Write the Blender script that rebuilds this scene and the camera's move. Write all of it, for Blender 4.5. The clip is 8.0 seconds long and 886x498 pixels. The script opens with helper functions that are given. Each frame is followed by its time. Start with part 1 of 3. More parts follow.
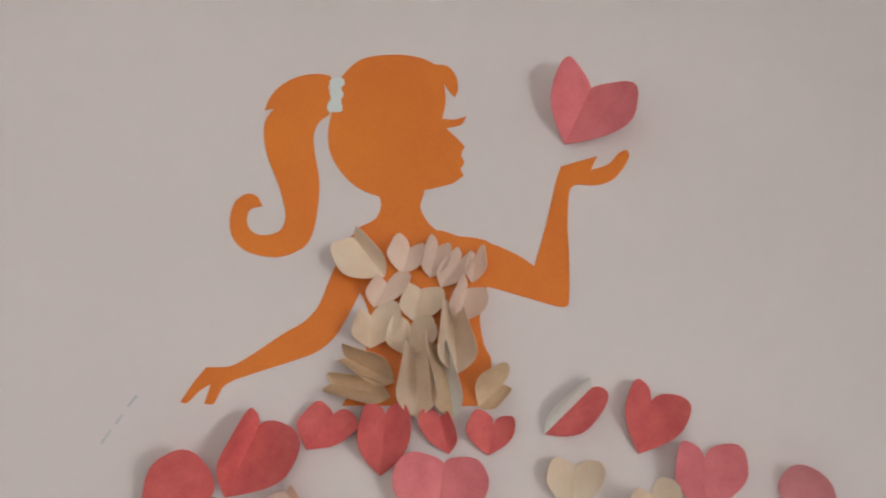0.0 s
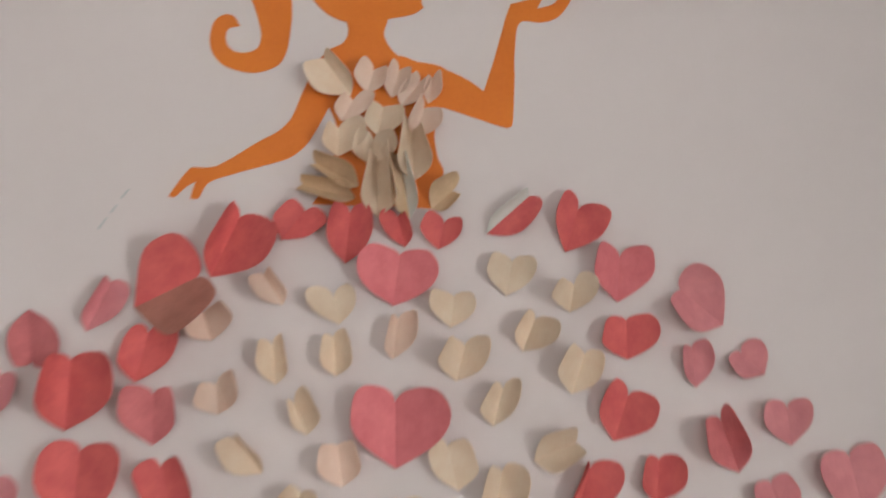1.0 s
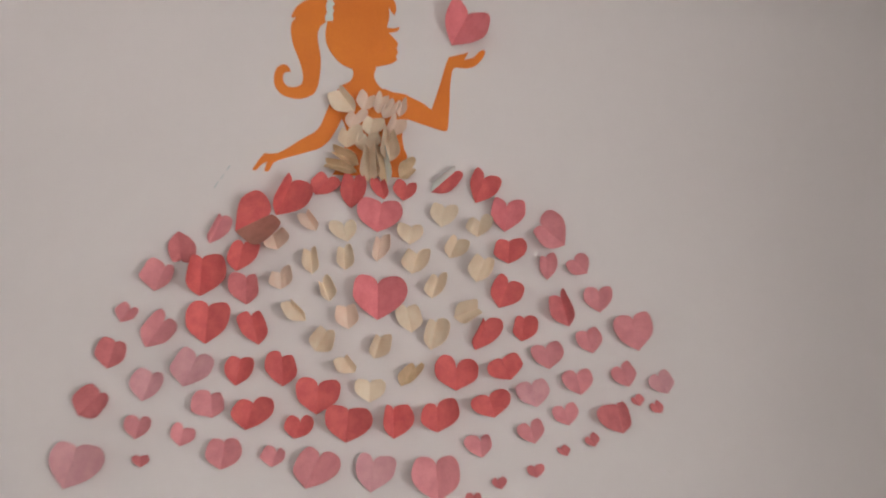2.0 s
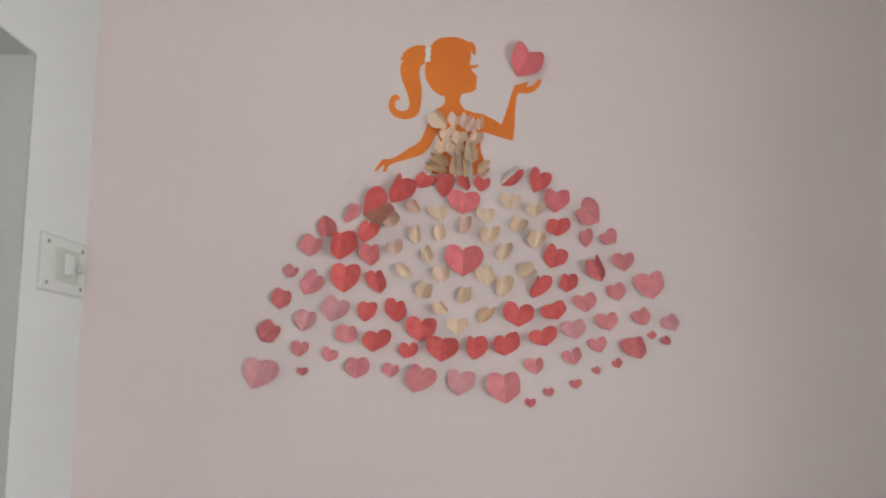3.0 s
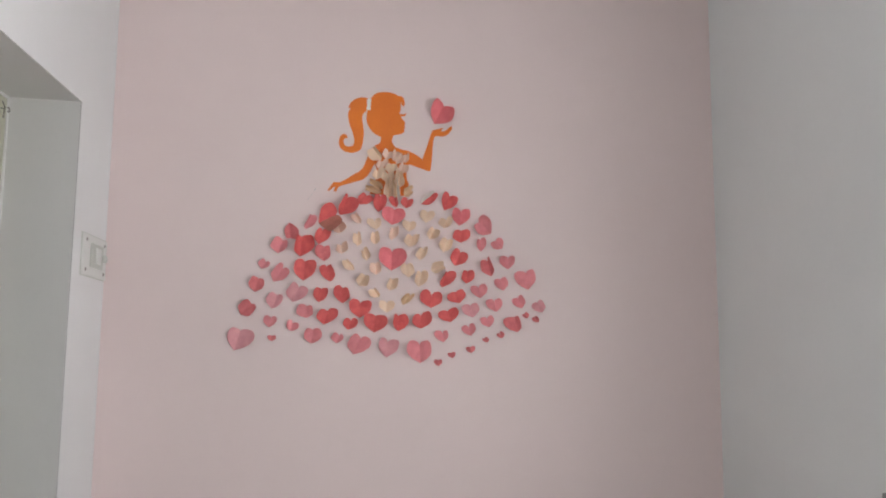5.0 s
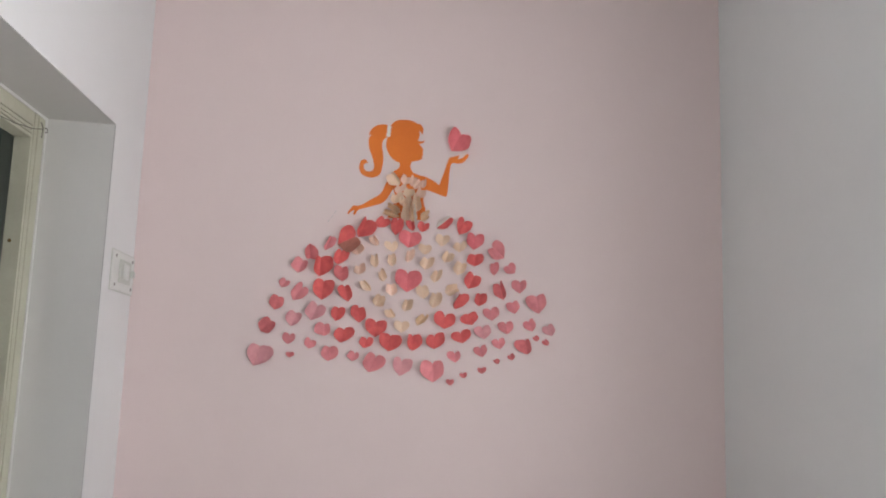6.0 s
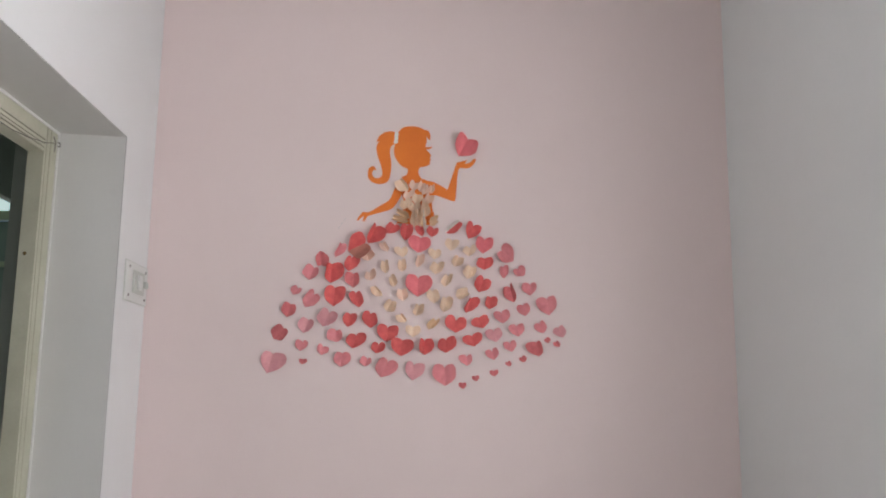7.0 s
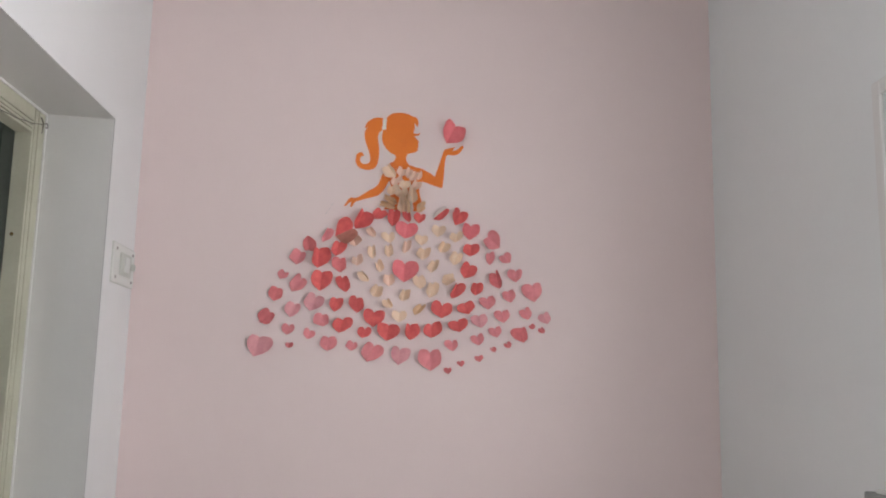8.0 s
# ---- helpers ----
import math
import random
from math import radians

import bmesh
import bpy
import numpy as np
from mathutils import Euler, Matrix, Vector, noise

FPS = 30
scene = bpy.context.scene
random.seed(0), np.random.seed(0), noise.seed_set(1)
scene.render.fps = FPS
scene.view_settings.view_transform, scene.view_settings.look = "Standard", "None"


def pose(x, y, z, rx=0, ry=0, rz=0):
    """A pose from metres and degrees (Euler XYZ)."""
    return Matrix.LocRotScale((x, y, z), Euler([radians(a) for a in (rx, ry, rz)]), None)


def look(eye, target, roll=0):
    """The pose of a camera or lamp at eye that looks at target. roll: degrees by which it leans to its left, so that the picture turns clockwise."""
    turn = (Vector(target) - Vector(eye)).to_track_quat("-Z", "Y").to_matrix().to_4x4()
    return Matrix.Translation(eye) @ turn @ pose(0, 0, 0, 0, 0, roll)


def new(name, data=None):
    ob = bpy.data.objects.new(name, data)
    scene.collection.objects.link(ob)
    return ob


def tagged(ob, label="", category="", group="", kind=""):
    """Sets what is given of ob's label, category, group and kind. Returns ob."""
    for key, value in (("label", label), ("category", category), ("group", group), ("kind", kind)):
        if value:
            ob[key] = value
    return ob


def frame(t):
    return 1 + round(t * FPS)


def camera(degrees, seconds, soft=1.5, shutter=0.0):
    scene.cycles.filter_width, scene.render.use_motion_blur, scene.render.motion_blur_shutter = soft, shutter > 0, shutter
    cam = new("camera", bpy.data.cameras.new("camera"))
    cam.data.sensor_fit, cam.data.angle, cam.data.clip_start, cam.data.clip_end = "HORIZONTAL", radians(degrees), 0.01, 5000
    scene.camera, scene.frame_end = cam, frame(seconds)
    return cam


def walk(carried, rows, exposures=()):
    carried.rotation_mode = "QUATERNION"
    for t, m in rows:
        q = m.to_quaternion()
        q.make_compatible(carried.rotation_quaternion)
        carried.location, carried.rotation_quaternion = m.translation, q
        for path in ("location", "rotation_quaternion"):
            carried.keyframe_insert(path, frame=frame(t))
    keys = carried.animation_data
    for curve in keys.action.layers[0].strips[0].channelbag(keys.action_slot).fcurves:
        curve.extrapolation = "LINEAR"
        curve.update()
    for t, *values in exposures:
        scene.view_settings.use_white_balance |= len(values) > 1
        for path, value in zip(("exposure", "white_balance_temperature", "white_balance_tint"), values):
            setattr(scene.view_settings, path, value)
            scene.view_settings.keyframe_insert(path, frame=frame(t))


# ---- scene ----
cam = camera(53.6, 8.0, soft=1.9, shutter=0.4)
PATH = [
    (0, (-0.013, -0.662, 1.743), (0.061, 1.207, 2.452), -2.4),
    (0.2, (-0.013, -0.658, 1.736), (0.105, 1.205, 2.454), -2.5),
    (0.5, (-0.032, -0.645, 1.693), (0.114, 1.206, 2.436), -2.1),
    (0.7, (-0.014, -0.66, 1.686), (0.12, 1.246, 2.278), -1.8),
    (0.8, (-0.012, -0.676, 1.675), (0.122, 1.24, 2.232), -1.3),
    (1, (-0.04, -0.737, 1.659), (0.182, 1.199, 2.108), -1.7),
    (1.2, (-0.06, -0.831, 1.635), (0.149, 1.119, 2.026), -1.8),
    (1.5, (-0.067, -0.978, 1.577), (0.16, 0.977, 1.932), -3.1),
    (1.7, (-0.052, -1.106, 1.546), (0.18, 0.847, 1.908), -1.9),
    (2.8, (-0.011, -1.767, 1.44), (0.015, 0.204, 1.783), -0.4),
    (3, (0.007, -1.838, 1.423), (-0.045, 0.138, 1.727), -0.1),
    (3.5, (0.06, -2.032, 1.403), (-0.028, -0.071, 1.787), 3.8),
    (4, (0.067, -2.23, 1.379), (-0.101, -0.256, 1.653), 1.9),
    (4.5, (-0.01, -2.394, 1.383), (0.135, -0.418, 1.655), 0.3),
    (4.7, (-0.024, -2.456, 1.381), (0.124, -0.479, 1.639), 0.4),
    (5.8, (-0.039, -2.602, 1.384), (0.062, -0.626, 1.671), 1.3),
    (6, (-0.037, -2.612, 1.38), (0.07, -0.638, 1.683), 1.9),
    (6.5, (-0.042, -2.614, 1.361), (0.075, -0.643, 1.681), 1.2),
    (7, (-0.03, -2.625, 1.351), (0.049, -0.655, 1.683), 0.7),
    (7.5, (-0.03, -2.635, 1.351), (0.054, -0.661, 1.656), 1.3),
    (8, (-0.032, -2.641, 1.334), (0.079, -0.669, 1.646), 1.2),
]

walk(cam, [(t, look(eye, target, roll)) for t, eye, target, roll in PATH],
     exposures=[(0.0, -0.03, 6560, 3), (1.7, -0.03, 6560, 3), (3.5, -0.01, 6590, 8), (6.0, 0.02, 6640, 14), (8.0, 0.02, 6640, 14)])

# ---- daylight ----
world = bpy.data.worlds.new("daylight")
scene.world = world
world.use_nodes = True
sky = world.node_tree.nodes.new("ShaderNodeTexSky")
sky.sky_type, sky.sun_disc = "NISHITA", False
sky.sun_elevation, sky.sun_rotation = radians(40), radians(200)
world.node_tree.links.new(sky.outputs[0], world.node_tree.nodes["Background"].inputs[0])
world.node_tree.nodes["Background"].inputs[1].default_value = 0.08

WEST, EAST, SOUTH, TOP = -0.808, 0.964, -3.3, 2.85
BACKWIN = (-0.75, 0.25, 1.1, 2.25)     # unseen window assumed in the south wall, for fill: x, x, sill, head
WIN, SHUT = (-0.965, -1.85, 1.148, 1.95), -1.22        # window in the east wall: y, y, sill, head; its added closed leaf ends at SHUT


def area_lamp(name, eye, target, wide, high, watts, tint):
    data = bpy.data.lights.new(name, "AREA")
    data.shape, data.size, data.size_y, data.energy, data.color = "RECTANGLE", wide, high, watts, tint
    ob = new(name, data)
    ob.matrix_world = look(eye, target)
    return ob


area_lamp("window_daylight", (EAST + 0.2, (SHUT + WIN[1]) / 2, 1.44), (-1, (SHUT + WIN[1]) / 2, 1.54), 0.78, 0.56, 23, (0.95, 0.97, 1.0))
# lamp in the assumed back window fills shadows and lifts the east wall
area_lamp("back_window_fill", ((BACKWIN[0] + BACKWIN[1]) / 2, SOUTH - 0.09, (BACKWIN[2] + BACKWIN[3]) / 2), (0.3, 0, 1.4), 0.95, 1.1, 6.3, (0.95, 0.97, 1.0))
area_lamp("annex_daylight", (-2.63, 1.52, 1.7), (-2.2, -1, 1.2), 0.75, 1.0, 19, (0.92, 1.0, 0.97))


# ---- materials ----
def shader(name, colour, rough=0.8, second=None, scale=6.0, fine=140.0, bump=0.1, mix=0.5, metal=0.0, lucent=0.0, vary=0.0, spec=0.5):
    """Two colours mixed by a coarse and a fine noise, with relief from the fine one."""
    m = bpy.data.materials.new(name)
    m.use_nodes = True
    nt = m.node_tree
    n, l = nt.nodes, nt.links
    b = n["Principled BSDF"]
    second = second or tuple(c * 0.9 for c in colour)
    tc = n.new("ShaderNodeTexCoord")
    info = n.new("ShaderNodeObjectInfo")
    shift = n.new("ShaderNodeVectorMath")
    shift.operation = "MULTIPLY_ADD"
    shift.inputs[1].default_value = (1, 1, 1)
    l.new(tc.outputs["Object"], shift.inputs[0])
    l.new(info.outputs["Random"], shift.inputs[2])
    big, small = n.new("ShaderNodeTexNoise"), n.new("ShaderNodeTexNoise")
    for tex, s, detail in ((big, scale, 5.0), (small, fine, 3.0)):
        tex.inputs["Scale"].default_value, tex.inputs["Detail"].default_value = s, detail
        l.new(shift.outputs[0], tex.inputs["Vector"])
    add = n.new("ShaderNodeMath")
    add.operation = "MULTIPLY_ADD"
    add.inputs[1].default_value = 0.35
    l.new(small.outputs["Fac"], add.inputs[0])
    l.new(big.outputs["Fac"], add.inputs[2])
    ramp = n.new("ShaderNodeMapRange")
    ramp.inputs["From Min"].default_value, ramp.inputs["From Max"].default_value = 0.68 - mix / 2, 0.68 + mix / 2
    l.new(add.outputs[0], ramp.inputs["Value"])
    blend = n.new("ShaderNodeMix")
    blend.data_type = "RGBA"
    blend.inputs[6].default_value, blend.inputs[7].default_value = (*colour, 1), (*second, 1)
    l.new(ramp.outputs[0], blend.inputs[0])
    out = blend.outputs[2]
    if vary:
        hsv = n.new("ShaderNodeHueSaturation")
        val = n.new("ShaderNodeMapRange")
        val.inputs["To Min"].default_value, val.inputs["To Max"].default_value = 1 - vary, 1 + vary
        l.new(info.outputs["Random"], val.inputs["Value"])
        l.new(val.outputs[0], hsv.inputs["Value"])
        l.new(out, hsv.inputs["Color"])
        out = hsv.outputs[0]
    l.new(out, b.inputs["Base Color"])
    b.inputs["Roughness"].default_value, b.inputs["Metallic"].default_value = rough, metal
    b.inputs["Specular IOR Level"].default_value = spec
    bp = n.new("ShaderNodeBump")
    bp.inputs["Strength"].default_value, bp.inputs["Distance"].default_value = bump, 0.002
    l.new(add.outputs[0], bp.inputs["Height"])
    l.new(bp.outputs[0], b.inputs["Normal"])
    if lucent:
        tr, mx = n.new("ShaderNodeBsdfTranslucent"), n.new("ShaderNodeMixShader")
        mx.inputs[0].default_value = lucent
        l.new(out, tr.inputs["Color"])
        l.new(b.outputs[0], mx.inputs[1])
        l.new(tr.outputs[0], mx.inputs[2])
        l.new(mx.outputs[0], n["Material Output"].inputs["Surface"])
    return m


def paper(name, colour, second):
    return shader(name, colour, 0.75, second, 55, 330, 0.14, 0.38, lucent=0.15, vary=0.07, spec=0.3)


PINK_PAINT = shader("pale_pink_emulsion", (0.79, 0.662, 0.643), 0.75, (0.755, 0.627, 0.608), 1.7, 90, 0.10, 0.9, spec=0.3)
WHITE_PAINT = shader("white_emulsion", (0.80, 0.805, 0.80), 0.75, (0.75, 0.755, 0.75), 1.9, 90, 0.10, 0.9, spec=0.3)
EAST_PAINT = shader("cool_white_emulsion", (0.795, 0.812, 0.807), 0.75, (0.75, 0.768, 0.763), 1.9, 90, 0.10, 0.9, spec=0.3)
CEILING_PAINT = shader("ceiling_white", (0.80, 0.80, 0.79), 0.85, (0.76, 0.76, 0.75), 2, 80, 0.08, 0.9)
REVEAL_PAINT = shader("dimmed_reveal_white", (0.765, 0.755, 0.735), 0.7, (0.715, 0.705, 0.685), 3, 90, 0.12, 0.9)
TILE = shader("speckled_floor_tile", (0.60, 0.57, 0.52), 0.35, (0.50, 0.47, 0.42), 7, 160, 0.03, 0.6)
FRAME_PAINT = shader("cream_gloss_paint", (0.60, 0.59, 0.47), 0.42, (0.47, 0.455, 0.35), 9, 130, 0.15, 0.7)
WINDOW_PAINT = shader("white_window_enamel", (0.78, 0.79, 0.77), 0.4, (0.70, 0.71, 0.69), 8, 100, 0.06, 0.7)
STONE = shader("grey_sill_stone", (0.33, 0.34, 0.33), 0.4, (0.24, 0.25, 0.24), 14, 200, 0.05, 0.6)
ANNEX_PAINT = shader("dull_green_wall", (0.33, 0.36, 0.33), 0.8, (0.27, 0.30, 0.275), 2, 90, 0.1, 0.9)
PLATE = shader("white_switch_plastic", (0.74, 0.75, 0.72), 0.35, (0.68, 0.69, 0.66), 20, 260, 0.03, 0.8)
PANEL = shader("aged_switch_plastic", (0.58, 0.60, 0.55), 0.35, (0.51, 0.53, 0.48), 30, 260, 0.03, 0.8)
STEEL = shader("dull_steel", (0.35, 0.34, 0.32), 0.4, (0.22, 0.2, 0.18), 60, 400, 0.1, 0.6, metal=1.0)
WIRE = shader("dark_wire", (0.08, 0.075, 0.07), 0.6)
PENCIL = shader("pencil_grey", (0.50, 0.47, 0.46), 0.8, (0.68, 0.60, 0.585), 300, 900, 0.05, 0.5)
ORANGE_PAPER = shader("orange_craft_paper", (0.84, 0.22, 0.024), 0.5, (0.74, 0.165, 0.018), 11, 300, 0.10, 0.5, spec=0.4)
WHITE_PAPER = shader("white_craft_paper", (0.80, 0.79, 0.76), 0.7, (0.74, 0.73, 0.70), 20, 300, 0.08, 0.6, spec=0.3)
RED = (paper("red_paper", (0.86, 0.182, 0.168), (0.73, 0.13, 0.128)), "coral red")
ROSE = (paper("rose_paper", (0.79, 0.235, 0.24), (0.66, 0.175, 0.185)), "deep rose")
PINK = (paper("pink_paper", (0.86, 0.325, 0.345), (0.75, 0.26, 0.28)), "dusty pink")
BLUSH = (paper("blush_paper", (0.84, 0.41, 0.43), (0.74, 0.33, 0.355)), "pale blush pink")
BRIGHT = (paper("bright_pink_paper", (0.92, 0.265, 0.285), (0.82, 0.205, 0.23)), "bright pink")
CREAM = (paper("cream_paper", (0.93, 0.725, 0.565), (0.88, 0.645, 0.475)), "cream")
WHITE = (paper("white_paper", (0.86, 0.82, 0.77), (0.80, 0.76, 0.71)), "white")
TAN = (paper("tan_paper", (0.80, 0.55, 0.36), (0.68, 0.45, 0.28)), "tan")
# red paper darkened in colour for a wing turned from the window
SHADED_RED = (paper("shaded_red_paper", (0.62, 0.27, 0.21), (0.52, 0.215, 0.165)), "shade-darkened red")
PEACH = (paper("peach_paper", (0.94, 0.695, 0.58), (0.89, 0.62, 0.50)), "peach cream")


def glass(name):
    m = bpy.data.materials.new(name)
    m.use_nodes = True
    b = m.node_tree.nodes["Principled BSDF"]
    b.inputs["Base Color"].default_value = (0.95, 0.98, 0.97, 1)
    b.inputs["Roughness"].default_value, b.inputs["Transmission Weight"].default_value = 0.02, 1.0
    return m


def glow(name, colour, strength):
    m = bpy.data.materials.new(name)
    m.use_nodes = True
    b = m.node_tree.nodes["Principled BSDF"]
    b.inputs["Base Color"].default_value = (*colour, 1)
    b.inputs["Emission Color"].default_value, b.inputs["Emission Strength"].default_value = (*colour, 1), strength
    return m


GLASS = glass("window_glass")
OUTSIDE = glow("bright_haze", (0.66, 0.86, 0.86), 0.62)


# ---- mesh helpers ----
def link(name, bm, material, parent=None, label="", smooth=False):
    mesh = bpy.data.meshes.new(name)
    if smooth:
        for f in bm.faces:
            f.smooth = True
    bm.to_mesh(mesh)
    bm.free()
    mesh.materials.append(material)
    ob = new(name, mesh)
    if parent:
        ob.parent = parent
    return tagged(ob, label)


part = link


def add_box(bm, lo, hi, bevel=0.0):
    made = bmesh.ops.create_cube(bm, size=1.0)["verts"]
    for v in made:
        v.co = Vector([(a + b) / 2 + c * (b - a) for a, b, c in zip(lo, hi, v.co)])
    if bevel:
        edges = list({e for v in made for e in v.link_edges})
        bmesh.ops.bevel(bm, geom=edges, offset=bevel, segments=2, affect="EDGES", profile=0.5)


def boxes(*spans, bevel=0.0):
    bm = bmesh.new()
    for lo, hi in spans:
        add_box(bm, lo, hi, bevel)
    return bm


def tube(points, radius, sides=8):
    """A round bar swept along points."""
    bm = bmesh.new()
    rings = []
    pts = [Vector(p) for p in points]
    for i, p in enumerate(pts):
        way = (pts[min(i + 1, len(pts) - 1)] - pts[max(i - 1, 0)]).normalized()
        q = way.to_track_quat("Z", "Y")
        rings.append([bm.verts.new(p + q @ Vector((radius * math.cos(a), radius * math.sin(a), 0))) for a in [k * 2 * math.pi / sides for k in range(sides)]])
    for a, b in zip(rings, rings[1:]):
        for k in range(sides):
            bm.faces.new((a[k], a[(k + 1) % sides], b[(k + 1) % sides], b[k]))
    bm.faces.new(rings[0][::-1])
    bm.faces.new(rings[-1])
    bmesh.ops.recalc_face_normals(bm, faces=bm.faces)
    return bm


def structure(name, bm, material, label, category):
    return tagged(link(name, bm, material), label, category, kind="structure")


# ---- the room ----
DOOR = (-0.263, -1.16, 2.047)           # doorway in the west wall: y, y, head
SPLAY = (0.024, 0.014)                  # the reveal widens towards its frame: sideways, upwards
BACK = -1.062
structure("floor", boxes(((-3.4, -3.5, -0.1), (1.25, 1.8, 0))), TILE, "speckled beige tiled floor of the small room", "floor")
structure("ceiling", boxes(((-3.4, -3.5, TOP), (1.25, 1.8, TOP + 0.12))), CEILING_PAINT, "plain white painted ceiling", "ceiling")
structure("wall_north", boxes(((BACK, 0, 0), (1.2, 0.2, TOP))), PINK_PAINT, "pale pink painted wall that carries the paper picture", "wall")
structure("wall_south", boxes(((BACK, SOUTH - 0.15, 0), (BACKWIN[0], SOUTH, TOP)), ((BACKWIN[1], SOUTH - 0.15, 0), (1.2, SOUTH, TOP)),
                              ((BACKWIN[0], SOUTH - 0.15, 0), (BACKWIN[1], SOUTH, BACKWIN[2])), ((BACKWIN[0], SOUTH - 0.15, BACKWIN[3]), (BACKWIN[1], SOUTH, TOP))), WHITE_PAINT, "plain white painted wall with an assumed window", "wall")


def splayed(bm):
    """Widens the doorway at the far face of the wall."""
    for v in bm.verts:
        if v.co.x < -0.995:
            v.co.y += SPLAY[0] * (1 if abs(v.co.y - DOOR[0]) < 0.006 else -1 if abs(v.co.y - DOOR[1]) < 0.006 else 0)
            v.co.z += SPLAY[1] if abs(v.co.z - DOOR[2]) < 0.006 else 0
    return bm


structure("wall_west", splayed(boxes(((-1.002, DOOR[0], 0), (WEST, 0, TOP)), ((-1.002, SOUTH, 0), (WEST, DOOR[1], TOP)), ((-1.002, DOOR[1], DOOR[2]), (WEST, DOOR[0], TOP)))),
          WHITE_PAINT, "white painted wall with a deep doorway", "wall")
structure("wall_east", boxes(((EAST, WIN[0], 0), (1.2, 0, TOP)), ((EAST, SOUTH, 0), (1.2, WIN[1], TOP)),
                             ((EAST, WIN[1], 0), (1.2, WIN[0], WIN[2])), ((EAST, WIN[1], WIN[3]), (1.2, WIN[0], TOP))),
          EAST_PAINT, "white painted wall with a window", "wall")

# reveal lining of the doorway, a skin of white dimmed in colour for shade
structure("trim_reveal", splayed(boxes(((-1.0, DOOR[0] - 0.004, 0), (WEST - 0.0007, DOOR[0], DOOR[2] - 0.004)),
                                       ((-1.0, DOOR[1], 0), (WEST - 0.0007, DOOR[1] + 0.004, DOOR[2] - 0.004)),
                                       ((-1.0, DOOR[1], DOOR[2] - 0.004), (WEST - 0.0007, DOOR[0], DOOR[2])))),
          REVEAL_PAINT, "reveal lining a deep doorway, white dimmed for its shade", "door reveal")


# dark grey line along the outer edge of the reveal
structure("trim_edge", tube([(WEST - 0.0004, DOOR[0] - 0.0034, 0), (WEST - 0.0004, DOOR[0] - 0.0034, DOOR[2] - 0.0034), (WEST - 0.0004, DOOR[1] + 0.0034, DOOR[2] - 0.0034), (WEST - 0.0004, DOOR[1] + 0.0034, 0)], 0.0013, 6),
          shader("dark_edge_paint", (0.36, 0.355, 0.34), 0.7, (0.52, 0.515, 0.50), 25, 140, 0.1, 0.5), "dark grey line along the outer edge of the doorway reveal", "edge")


def door_frame():
    top = tagged(new("door_1"), "cream painted wooden door frame with grooved moulding", "door frame", kind="structure")
    y0, y1, z = DOOR[0] + SPLAY[0] - 0.003, DOOR[1] - SPLAY[0] + 0.003, DOOR[2] + SPLAY[1] - 0.003
    deep = BACK + 0.012
    # stepped profile: outer band, groove, inner bead, then the deep rebate
    steps = ((0.000, 0.043, -1.002), (0.043, 0.0452, -1.009), (0.0452, 0.054, -1.004), (0.054, 0.0562, -1.010), (0.0562, 0.063, -1.004), (0.063, 0.0652, -1.010), (0.0652, 0.074, -1.006))
    for side, a, s in (("north", y0, -1), ("south", y1, 1)):
        bm = bmesh.new()
        for lo, hi, face in steps:
            ya, yb = sorted((a + s * lo, a + s * hi))
            add_box(bm, (deep, ya, 0), (face, yb, z), 0.0015)
        part("jamb", bm, FRAME_PAINT, top)
    bm = bmesh.new()
    for lo, hi, face in steps:
        add_box(bm, (deep, y1 + 0.0745, z - hi), (face, y0 - 0.0745, z - lo), 0.0015)
    part("head", bm, FRAME_PAINT, top)
    part("filler", boxes(((-1.0015, y0 - 0.008, 0), (-0.997, y0 - 0.001, z - 0.001)), ((-1.0015, y1 + 0.001, z - 0.008), (-0.997, y0 - 0.001, z - 0.001)), bevel=0.001), REVEAL_PAINT, top, "pale filler along the frame")
    # dark disc standing in for a rust-stained hole in the side of the jamb
    bm = bmesh.new()
    bmesh.ops.create_cone(bm, cap_ends=True, segments=12, radius1=0.0055, radius2=0.004, depth=0.0016, matrix=Matrix.Translation((-1.033, y0 - 0.0745, 1.708)) @ Matrix.Rotation(radians(90), 4, "X"))
    part("screw", bm, shader("rust_stained_hole", (0.20, 0.13, 0.04), 0.8, (0.12, 0.08, 0.03), 90), top, "dark disc for a rust-stained hole")
    return top


door_frame()


def wire_hook():
    top = tagged(new("wire_hook"), "bent dark wire hook and cord on the door frame corner", "hook")
    x, y, z = -0.995, -0.272, 2.018
    loop = [(x + 0.005, y + 0.008 + 0.008 * math.cos(a), z + 0.006 * math.sin(a)) for a in [k * 0.5 for k in range(-4, 6)]]
    part("loop", tube(loop, 0.0018), STEEL, top, smooth=True)
    part("shank", tube([(x - 0.004, y - 0.008, z + 0.018), (x + 0.002, y - 0.007, z + 0.002), (x + 0.001, y - 0.009, z - 0.026)], 0.0016), STEEL, top, smooth=True)
    part("cord", tube([(x, y - 0.03 * k, z - 0.042 * (1 - (1 - k / 11) ** 2) + 0.0012 * math.sin(k * 2.0)) for k in range(13)], 0.0011, 6), WIRE, top, smooth=True)


wire_hook()

